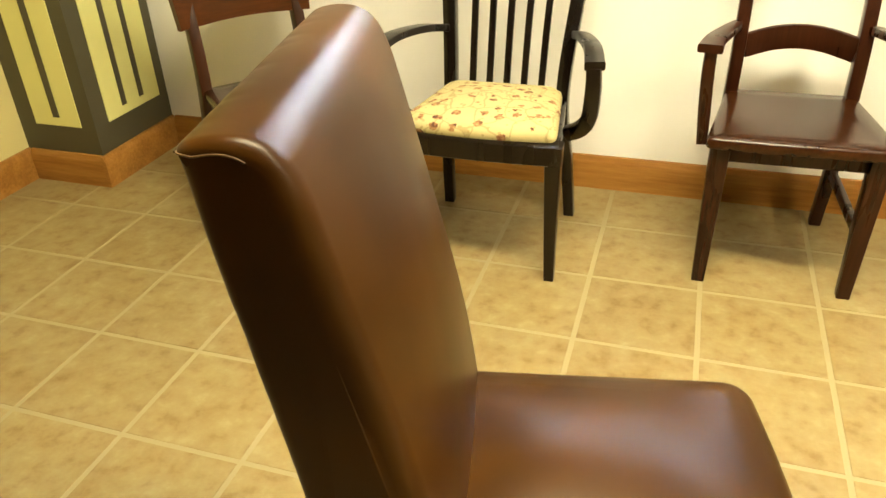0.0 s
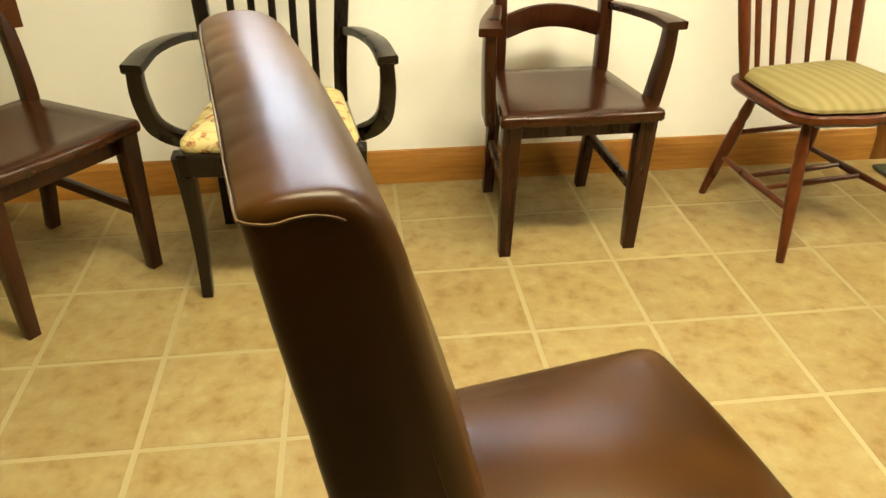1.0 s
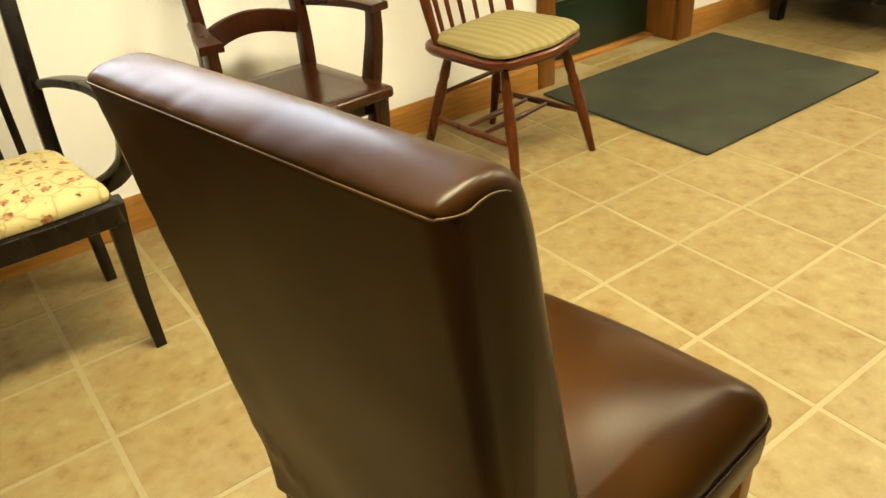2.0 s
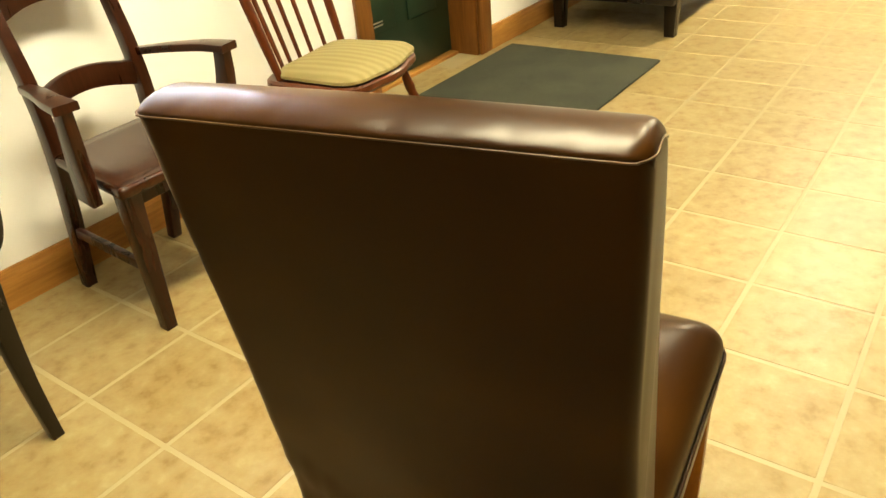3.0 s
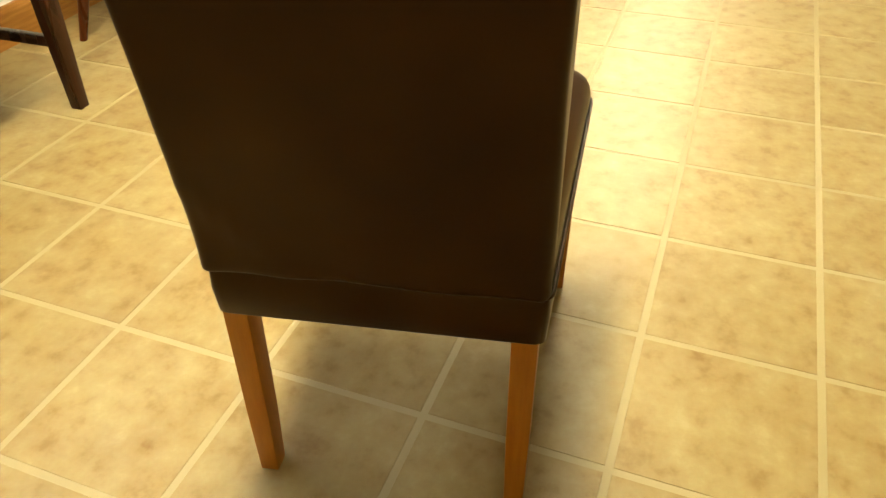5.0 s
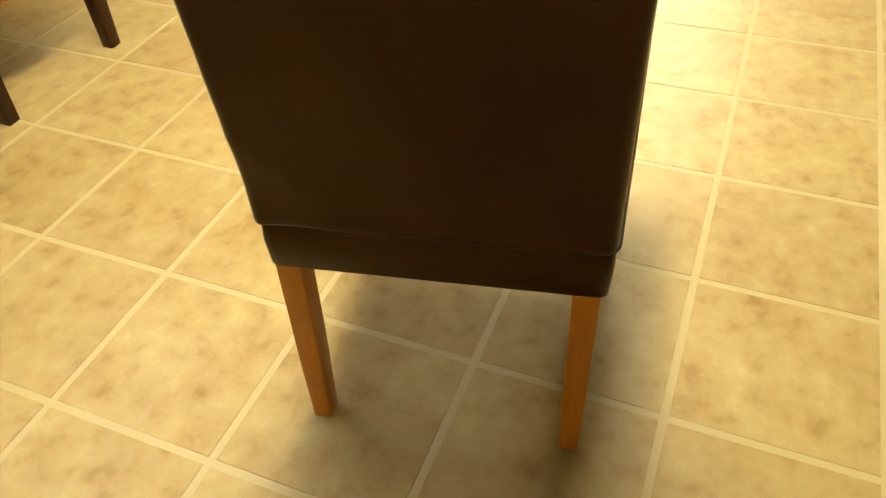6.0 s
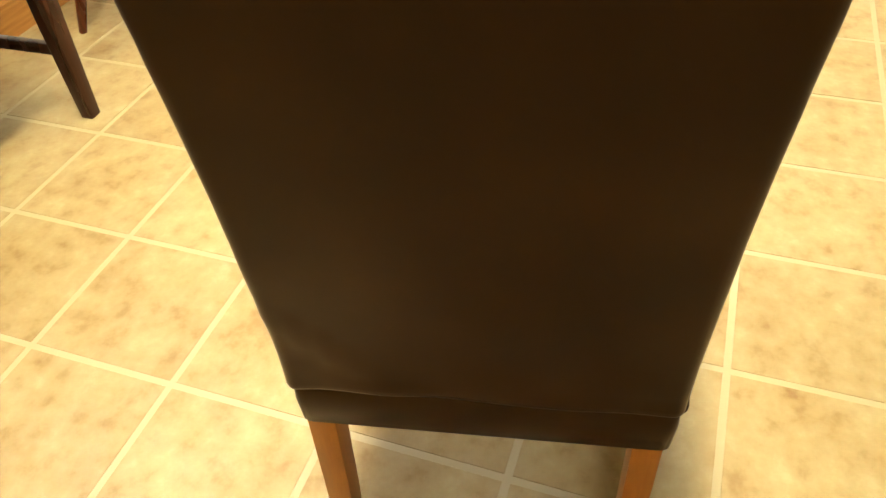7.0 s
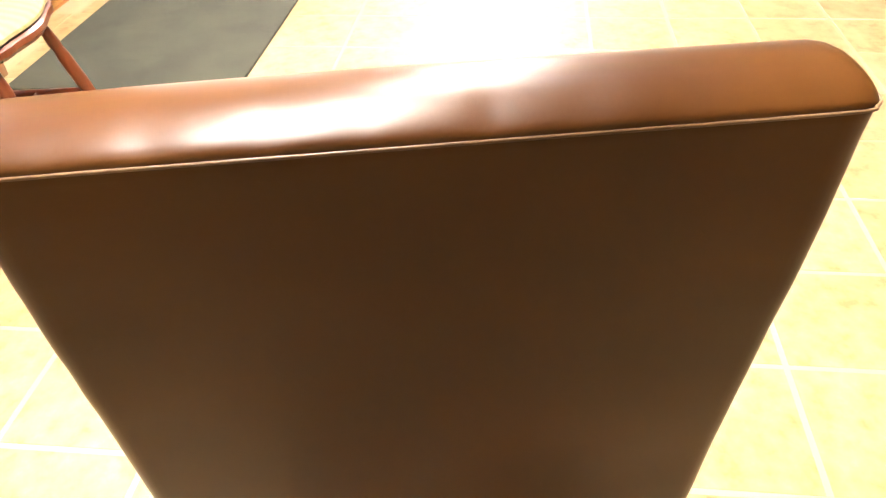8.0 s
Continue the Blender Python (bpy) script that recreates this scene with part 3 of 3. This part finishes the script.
# ---- wooden armchair ----
def build_armchair():
    th = empty("armchair", pose(1.4, 0.69, 0, 0, 0, 1.0), "mahogany wooden armchair with a scooped plank seat", "chair", "chairs along the wall")
    bm = bmesh.new()
    o = quad_outline(0.455, 0.345, -0.06, 0.335, [0.02, 0.02, 0.015, 0.015], 4, 0.006)
    pad(bm, o, [(0.012, 0.415), (0.003, 0.418), (0, 0.424), (0, 0.438), (0.003, 0.445), (0.01, 0.449), (0.05, 0.448)], dome=-0.004)
    part("seat", bm, M_SEATWOOD, th, "polished scooped plank seat")
    for sx in (-1, 1):
        bm = bmesh.new()
        bar(bm, [(sx * 0.188, -0.018, 0.418), (sx * 0.188, -0.012, 0.25), (sx * 0.189, -0.008, 0.0)], [(0.05, 0.05), (0.045, 0.045), (0.034, 0.034)], soft=0.15)
        part("front_leg", bm, M_MAHOGANY, th)
        bm = bmesh.new()
        curve_bar(bm, [(sx * 0.163, 0.408, 0), (sx * 0.163, 0.36, 0.22), (sx * 0.16, 0.325, 0.45), (sx * 0.158, 0.338, 0.66), (sx * 0.158, 0.42, 0.96)],
                  [(0.034, 0.036), (0.036, 0.042), (0.036, 0.046), (0.035, 0.042), (0.032, 0.03)], soft=0.2)
        part("back_post", bm, M_MAHOGANY, th)
        bm = bmesh.new()
        bar(bm, [(sx * 0.186, 0.005, 0.19), (sx * 0.166, 0.36, 0.2)], (0.018, 0.03), (1, 0, 0))
        part("side_stretcher", bm, M_MAHOGANY, th)
        bm = bmesh.new()
        curve_bar(bm, [(sx * 0.170, 0.335, 0.632), (sx * 0.198, 0.22, 0.645), (sx * 0.232, 0.1, 0.652), (sx * 0.247, 0.01, 0.652)],
                  [(0.03, 0.022), (0.042, 0.022), (0.052, 0.022), (0.062, 0.022)], (1, 0, 0), 0.4)
        part("arm", bm, M_MAHOGANY, th)
        bm = bmesh.new()
        curve_bar(bm, [(sx * 0.243, 0.04, 0.644), (sx * 0.242, 0.048, 0.57), (sx * 0.237, 0.066, 0.48), (sx * 0.231, 0.085, 0.39)],
                  [(0.03, 0.042), (0.032, 0.05), (0.032, 0.06), (0.028, 0.07)], (1, 0, 0))
        part("arm_post", bm, M_MAHOGANY, th)
    for z, h, y in ((0.59, 0.066, 0.322), (0.875, 0.15, 0.385)):
        bm = bmesh.new()
        pts = [(-0.145, y, z - 0.012), (-0.07, y + 0.03, z + 0.004), (0, y + 0.038, z + 0.01), (0.07, y + 0.03, z + 0.004), (0.145, y, z - 0.012)]
        curve_bar(bm, pts, (h, 0.02), (0, 0, 1), 0.3)
        part("back_rail", bm, M_MAHOGANY, th)
    bm = bmesh.new()
    box(bm, (-0.168, -0.02, 0.37), (0.168, 0.0, 0.416), 0.003)
    part("apron", bm, M_MAHOGANY, th)
    bm = bmesh.new()
    box(bm, (-0.145, 0.318, 0.38), (0.145, 0.336, 0.416), 0.003)
    part("apron", bm, M_MAHOGANY, th)


# ---- black armchair with a floral seat ----
def build_black_chair():
    th = empty("armchair", pose(0.588, 0.565, 0), "black wooden slat-back armchair with a cream floral padded seat", "chair", "chairs along the wall")
    bm = bmesh.new()
    o = quad_outline(0.452, 0.36, -0.02, 0.345, [0.04, 0.04, 0.05, 0.05], 6, 0.012)
    pad(bm, o, [(0.016, 0.420), (0.008, 0.424), (0.004, 0.436), (0.008, 0.45), (0.022, 0.461), (0.05, 0.468)], dome=0.018)
    part("seat_pad", bm, M_FLORAL, th, "cream cloth pad with rust-red flowers")
    bm = bmesh.new()
    pad(bm, quad_outline(0.462, 0.372, -0.03, 0.355, 0.02, 4, 0.008), [(0.004, 0.365), (0, 0.368), (0, 0.418), (0.006, 0.4225)])
    part("seat_frame", bm, M_BLACK, th)
    for sx in (-1, 1):
        bm = bmesh.new()
        curve_bar(bm, [(sx * 0.214, -0.006, 0.42), (sx * 0.212, 0.006, 0.3), (sx * 0.212, 0.008, 0.15), (sx * 0.216, -0.002, 0.0)],
                  [(0.046, 0.046), (0.04, 0.042), (0.034, 0.034), (0.028, 0.028)], soft=0.2)
        part("front_leg", bm, M_BLACK, th)
        bm = bmesh.new()
        curve_bar(bm, [(sx * 0.206, 0.405, 0), (sx * 0.195, 0.365, 0.2), (sx * 0.174, 0.345, 0.42), (sx * 0.192, 0.415, 0.68), (sx * 0.228, 0.53, 1.0)],
                  [(0.032, 0.032), (0.034, 0.036), (0.036, 0.042), (0.04, 0.036), (0.042, 0.028)], soft=0.2)
        part("back_post", bm, M_BLACK, th)
        bm = bmesh.new()
        curve_bar(bm, [(sx * 0.188, 0.395, 0.598), (sx * 0.235, 0.27, 0.626), (sx * 0.277, 0.14, 0.635), (sx * 0.299, 0.03, 0.622)],
                  [(0.028, 0.022), (0.038, 0.022), (0.046, 0.022), (0.052, 0.024)], (1, 0, 0), 0.4)
        part("arm", bm, M_BLACK, th)
        bm = bmesh.new()
        curve_bar(bm, [(sx * 0.296, 0.045, 0.616), (sx * 0.297, 0.05, 0.55), (sx * 0.288, 0.08, 0.47), (sx * 0.262, 0.12, 0.42), (sx * 0.222, 0.15, 0.39)],
                  [(0.034, 0.036), (0.036, 0.04), (0.036, 0.042), (0.034, 0.042), (0.03, 0.04)], (0, 1, 0))
        part("arm_post", bm, M_BLACK, th)
    for k in range(5):
        f = (k - 2) / 2
        bm = bmesh.new()
        curve_bar(bm, [(f * 0.106, 0.345, 0.41), (f * 0.112, 0.415, 0.68), (f * 0.128, 0.512, 0.95)], (0.02, 0.012), soft=0.3)
        part("slat", bm, M_BLACK, th)
    bm = bmesh.new()
    curve_bar(bm, [(-0.245, 0.52, 0.97), (-0.1, 0.535, 0.985), (0, 0.54, 0.99), (0.1, 0.535, 0.985), (0.245, 0.52, 0.97)], (0.08, 0.024), (0, 0, 1), 0.3)
    part("crest_rail", bm, M_BLACK, th)


# ---- walnut side chair in the corner ----
def build_side_chair():
    th = empty("side_chair", pose(0.074, 0.583, 0, 0, 0, 51.5), "walnut wooden side chair with a broad crest and plank seat", "chair", "chairs along the wall")
    bm = bmesh.new()
    o = quad_outline(0.45, 0.36, -0.045, 0.365, [0.018, 0.018, 0.015, 0.015], 4, 0.008)
    pad(bm, o, [(0.012, 0.415), (0.003, 0.418), (0, 0.424), (0, 0.438), (0.003, 0.445), (0.01, 0.449), (0.05, 0.449)], dome=-0.008)
    part("seat", bm, M_SEATWOOD, th, "polished plank seat")
    for sx in (-1, 1):
        bm = bmesh.new()
        bar(bm, [(sx * 0.188, -0.01, 0.418), (sx * 0.19, -0.004, 0.25), (sx * 0.193, 0.0, 0.0)], [(0.048, 0.048), (0.043, 0.043), (0.034, 0.034)], soft=0.15)
        part("front_leg", bm, M_WALNUT, th)
        bm = bmesh.new()
        curve_bar(bm, [(sx * 0.178, 0.457, 0), (sx * 0.176, 0.4, 0.22), (sx * 0.172, 0.358, 0.45), (sx * 0.17, 0.38, 0.66), (sx * 0.168, 0.455, 0.95)],
                  [(0.034, 0.036), (0.036, 0.042), (0.036, 0.044), (0.034, 0.038), (0.03, 0.028)], soft=0.2)
        part("back_post", bm, M_WALNUT, th)
        bm = bmesh.new()
        bar(bm, [(sx * 0.19, 0.015, 0.18), (sx * 0.176, 0.4, 0.19)], (0.018, 0.03), (1, 0, 0))
        part("side_stretcher", bm, M_WALNUT, th)
    bm = bmesh.new()
    pts = [(-0.22, 0.38, 0.78), (-0.1, 0.405, 0.785), (0, 0.412, 0.787), (0.1, 0.405, 0.785), (0.22, 0.38, 0.78)]
    curve_bar(bm, pts, (0.3, 0.024), (0, 0.14, 1), 0.3)
    part("crest_panel", bm, M_CREST, th, "broad reddish crest panel")
    for y0, y1 in ((-0.012, 0.008), (0.345, 0.362)):
        bm = bmesh.new()
        box(bm, (-0.165, y0, 0.365), (0.165, y1, 0.416), 0.003)
        part("apron", bm, M_WALNUT, th)


# ---- windsor chair ----
def build_windsor():
    th = empty("windsor_chair", pose(2.165, 0.80, 0, 0, 0, 8.0), "cherry spindle-back windsor chair with an olive striped cushion", "chair", "chairs along the wall")
    bm = bmesh.new()
    o = quad_outline(0.45, 0.42, -0.205, 0.2, [0.12, 0.12, 0.09, 0.09], 8, 0.02)
    pad(bm, o, [(0.03, 0.390), (0.010, 0.396), (0.0, 0.409), (0.001, 0.424), (0.008, 0.431), (0.05, 0.432)])
    part("seat", bm, M_CHERRY, th)
    bm = bmesh.new()
    o = quad_outline(0.445, 0.39, -0.203, 0.155, [0.11, 0.11, 0.07, 0.07], 8, 0.02)
    pad(bm, o, [(0.012, 0.4335), (0.002, 0.440), (0.003, 0.449), (0.016, 0.461), (0.045, 0.469)], dome=0.014)
    part("cushion", bm, M_STRIPE, th, "olive striped cloth cushion")
    tops = {(-1, -1): (-0.15, -0.14), (1, -1): (0.15, -0.14), (-1, 1): (-0.13, 0.12), (1, 1): (0.13, 0.12)}
    feet = {(-1, -1): (-0.197, -0.232), (1, -1): (0.216, -0.232), (-1, 1): (-0.18, 0.222), (1, 1): (0.18, 0.222)}

    def on_leg(key, z):
        a, b = Vector((*tops[key], 0.395)), Vector((*feet[key], 0.0))
        return a.lerp(b, (0.395 - z) / 0.395)

    for key in tops:
        bm = bmesh.new()
        prof = [(0.395, 0.024), (0.35, 0.03), (0.31, 0.036), (0.29, 0.03), (0.27, 0.037), (0.18, 0.039), (0.09, 0.032), (0.0, 0.024)]
        bar(bm, [on_leg(key, z) for z, _ in prof], [(d, d) for _, d in prof], round_=True)
        part("leg", bm, M_CHERRY, th, "turned splayed leg")
    for sx in (-1, 1):
        bm = bmesh.new()
        a, b = on_leg((sx, -1), 0.15), on_leg((sx, 1), 0.15)
        bar(bm, [a.lerp(b, f) for f in (0, 0.25, 0.5, 0.75, 1)], [(0.016, 0.016), (0.02, 0.02), (0.026, 0.026), (0.02, 0.02), (0.016, 0.016)], (0, 0, 1), round_=True)
        part("side_stretcher", bm, M_CHERRY, th)
    for f in (0.38, 0.6):
        bm = bmesh.new()
        a = on_leg((-1, -1), 0.15).lerp(on_leg((-1, 1), 0.15), f)
        b = on_leg((1, -1), 0.15).lerp(on_leg((1, 1), 0.15), f)
        bar(bm, [a.lerp(b, g) for g in (0, 0.5, 1)], [(0.014, 0.014), (0.022, 0.022), (0.014, 0.014)], (0, 0, 1), round_=True)
        part("cross_stretcher", bm, M_CHERRY, th)
    bm = bmesh.new()
    bar(bm, [on_leg((-1, 1), 0.24), on_leg((1, 1), 0.24)], (0.016, 0.016), (0, 0, 1), round_=True)
    part("back_stretcher", bm, M_CHERRY, th)
    for k in range(7):
        f = (k - 3) / 3
        bm = bmesh.new()
        end = abs(f) > 0.9
        y0 = 0.165 - 0.05 * f * f
        a, b = Vector((f * 0.185, y0, 0.415)), Vector((f * 0.215, y0 + 0.14, 0.95))
        d = 0.026 if end else 0.014
        bar(bm, [a.lerp(b, g) for g in (0, 0.25, 0.5, 0.8, 1)], [(d, d), (d * 1.5, d * (1.0 if end else 0.8)), (d * 1.6, d * (1.0 if end else 0.7)), (d, d), (d * 0.8, d * 0.8)], round_=True)
        part("spindle", bm, M_CHERRY, th)
    bm = bmesh.new()
    curve_bar(bm, [(-0.235, 0.26, 0.96), (-0.1, 0.305, 0.975), (0, 0.312, 0.98), (0.1, 0.305, 0.975), (0.235, 0.26, 0.96)], (0.075, 0.02), (0, 0, 1), 0.4)
    part("crest_rail", bm, M_CHERRY, th)


# ---- dark bench beyond the door ----
def build_bench():
    th = empty("bench", pose(4.18, 0.40, 0), "dark wooden bench standing against the wall", "bench")
    bm = bmesh.new()
    box(bm, (-0.04, -0.03, 0.17), (1.5, 0.70, 0.46), 0.008)
    part("bench_body", bm, M_BLACK, th)
    for x in (0.03, 1.43):
        for y in (0.0, 0.64):
            bm = bmesh.new()
            bar(bm, [(x, y, 0.2), (x, y, 0.0)], [(0.07, 0.07), (0.055, 0.055)], soft=0.15)
            part("leg", bm, M_BLACK, th)


build_room()
baseboard("baseboard_1", (PX + 0.016, WY1), (DOOR0 - 0.09, WY1), (0, -1))
baseboard("baseboard_2", (DOOR1 + 0.1, WY1), (WX1, WY1), (0, -1))
baseboard("baseboard_3", (PX, PY - 0.0155), (PX, WY1), (1, 0))
baseboard("baseboard_4", (WX0 + 0.016, PY), (PX, PY), (0, -1))
baseboard("baseboard_5", (WX0, WY0), (WX0, PY), (1, 0))
build_pillar()
build_door()
build_window()
build_mat()
build_lamps()
build_leather_chair()
build_armchair()
build_black_chair()
build_side_chair()
build_windsor()
build_bench()


# ---- floor tiles ----
def build_tiles():
    g = 0.0044

    def tile_verts(x, y, w, d):
        b = 0.0025
        lo = [(x, y), (x + w, y), (x + w, y + d), (x, y + d)]
        hi = [(x + b, y + b), (x + w - b, y + b), (x + w - b, y + d - b), (x + b, y + d - b)]
        return [(p, q, -0.0045) for p, q in lo] + [(p, q, 0.0) for p, q in hi]

    faces = [(4, 5, 6, 7)] + [(k, (k + 1) % 4, 4 + (k + 1) % 4, 4 + k) for k in range(4)]
    me = bpy.data.meshes.new("tile")
    me.from_pydata(tile_verts(g, g, T - 2 * g, T - 2 * g), [], faces)
    me.materials.append(M_TILE)
    floor = bpy.data.objects["floor"]
    verts, polys = [], []
    i0, i1 = math.floor(WX0 / T), math.ceil(WX1 / T)
    j0 = math.floor(WY0 / T)
    for i in range(i0, i1):
        for j in range(j0, 5):
            x, y = i * T, j * T
            x0, x1 = max(x + g, WX0), min(x + T - g, WX1)
            y0, y1 = y + g, y + T - g
            if i * T > DOOR0 + 0.01 and i * T + T < DOOR1 - 0.01 or y1 < WY1:
                pass
            elif y0 < WY1:
                y1 = min(y1, WY1)
            else:
                continue
            if -4 <= i < 13 and -8 <= j < 4 and x0 == x + g and y1 == y + T - g:
                ob = new("tile", me)
                ob.location = (x, y, 0)
                ob.parent = floor
            else:
                n = len(verts)
                verts += tile_verts(x0, y0, x1 - x0, y1 - y0)
                polys += [tuple(n + k for k in f) for f in faces]
    far = bpy.data.meshes.new("tiles")
    far.from_pydata(verts, [], polys)
    far.materials.append(M_TILES)
    ob = tagged(new("far_tiles", far), kind="stuff")
    ob.parent = floor


build_tiles()
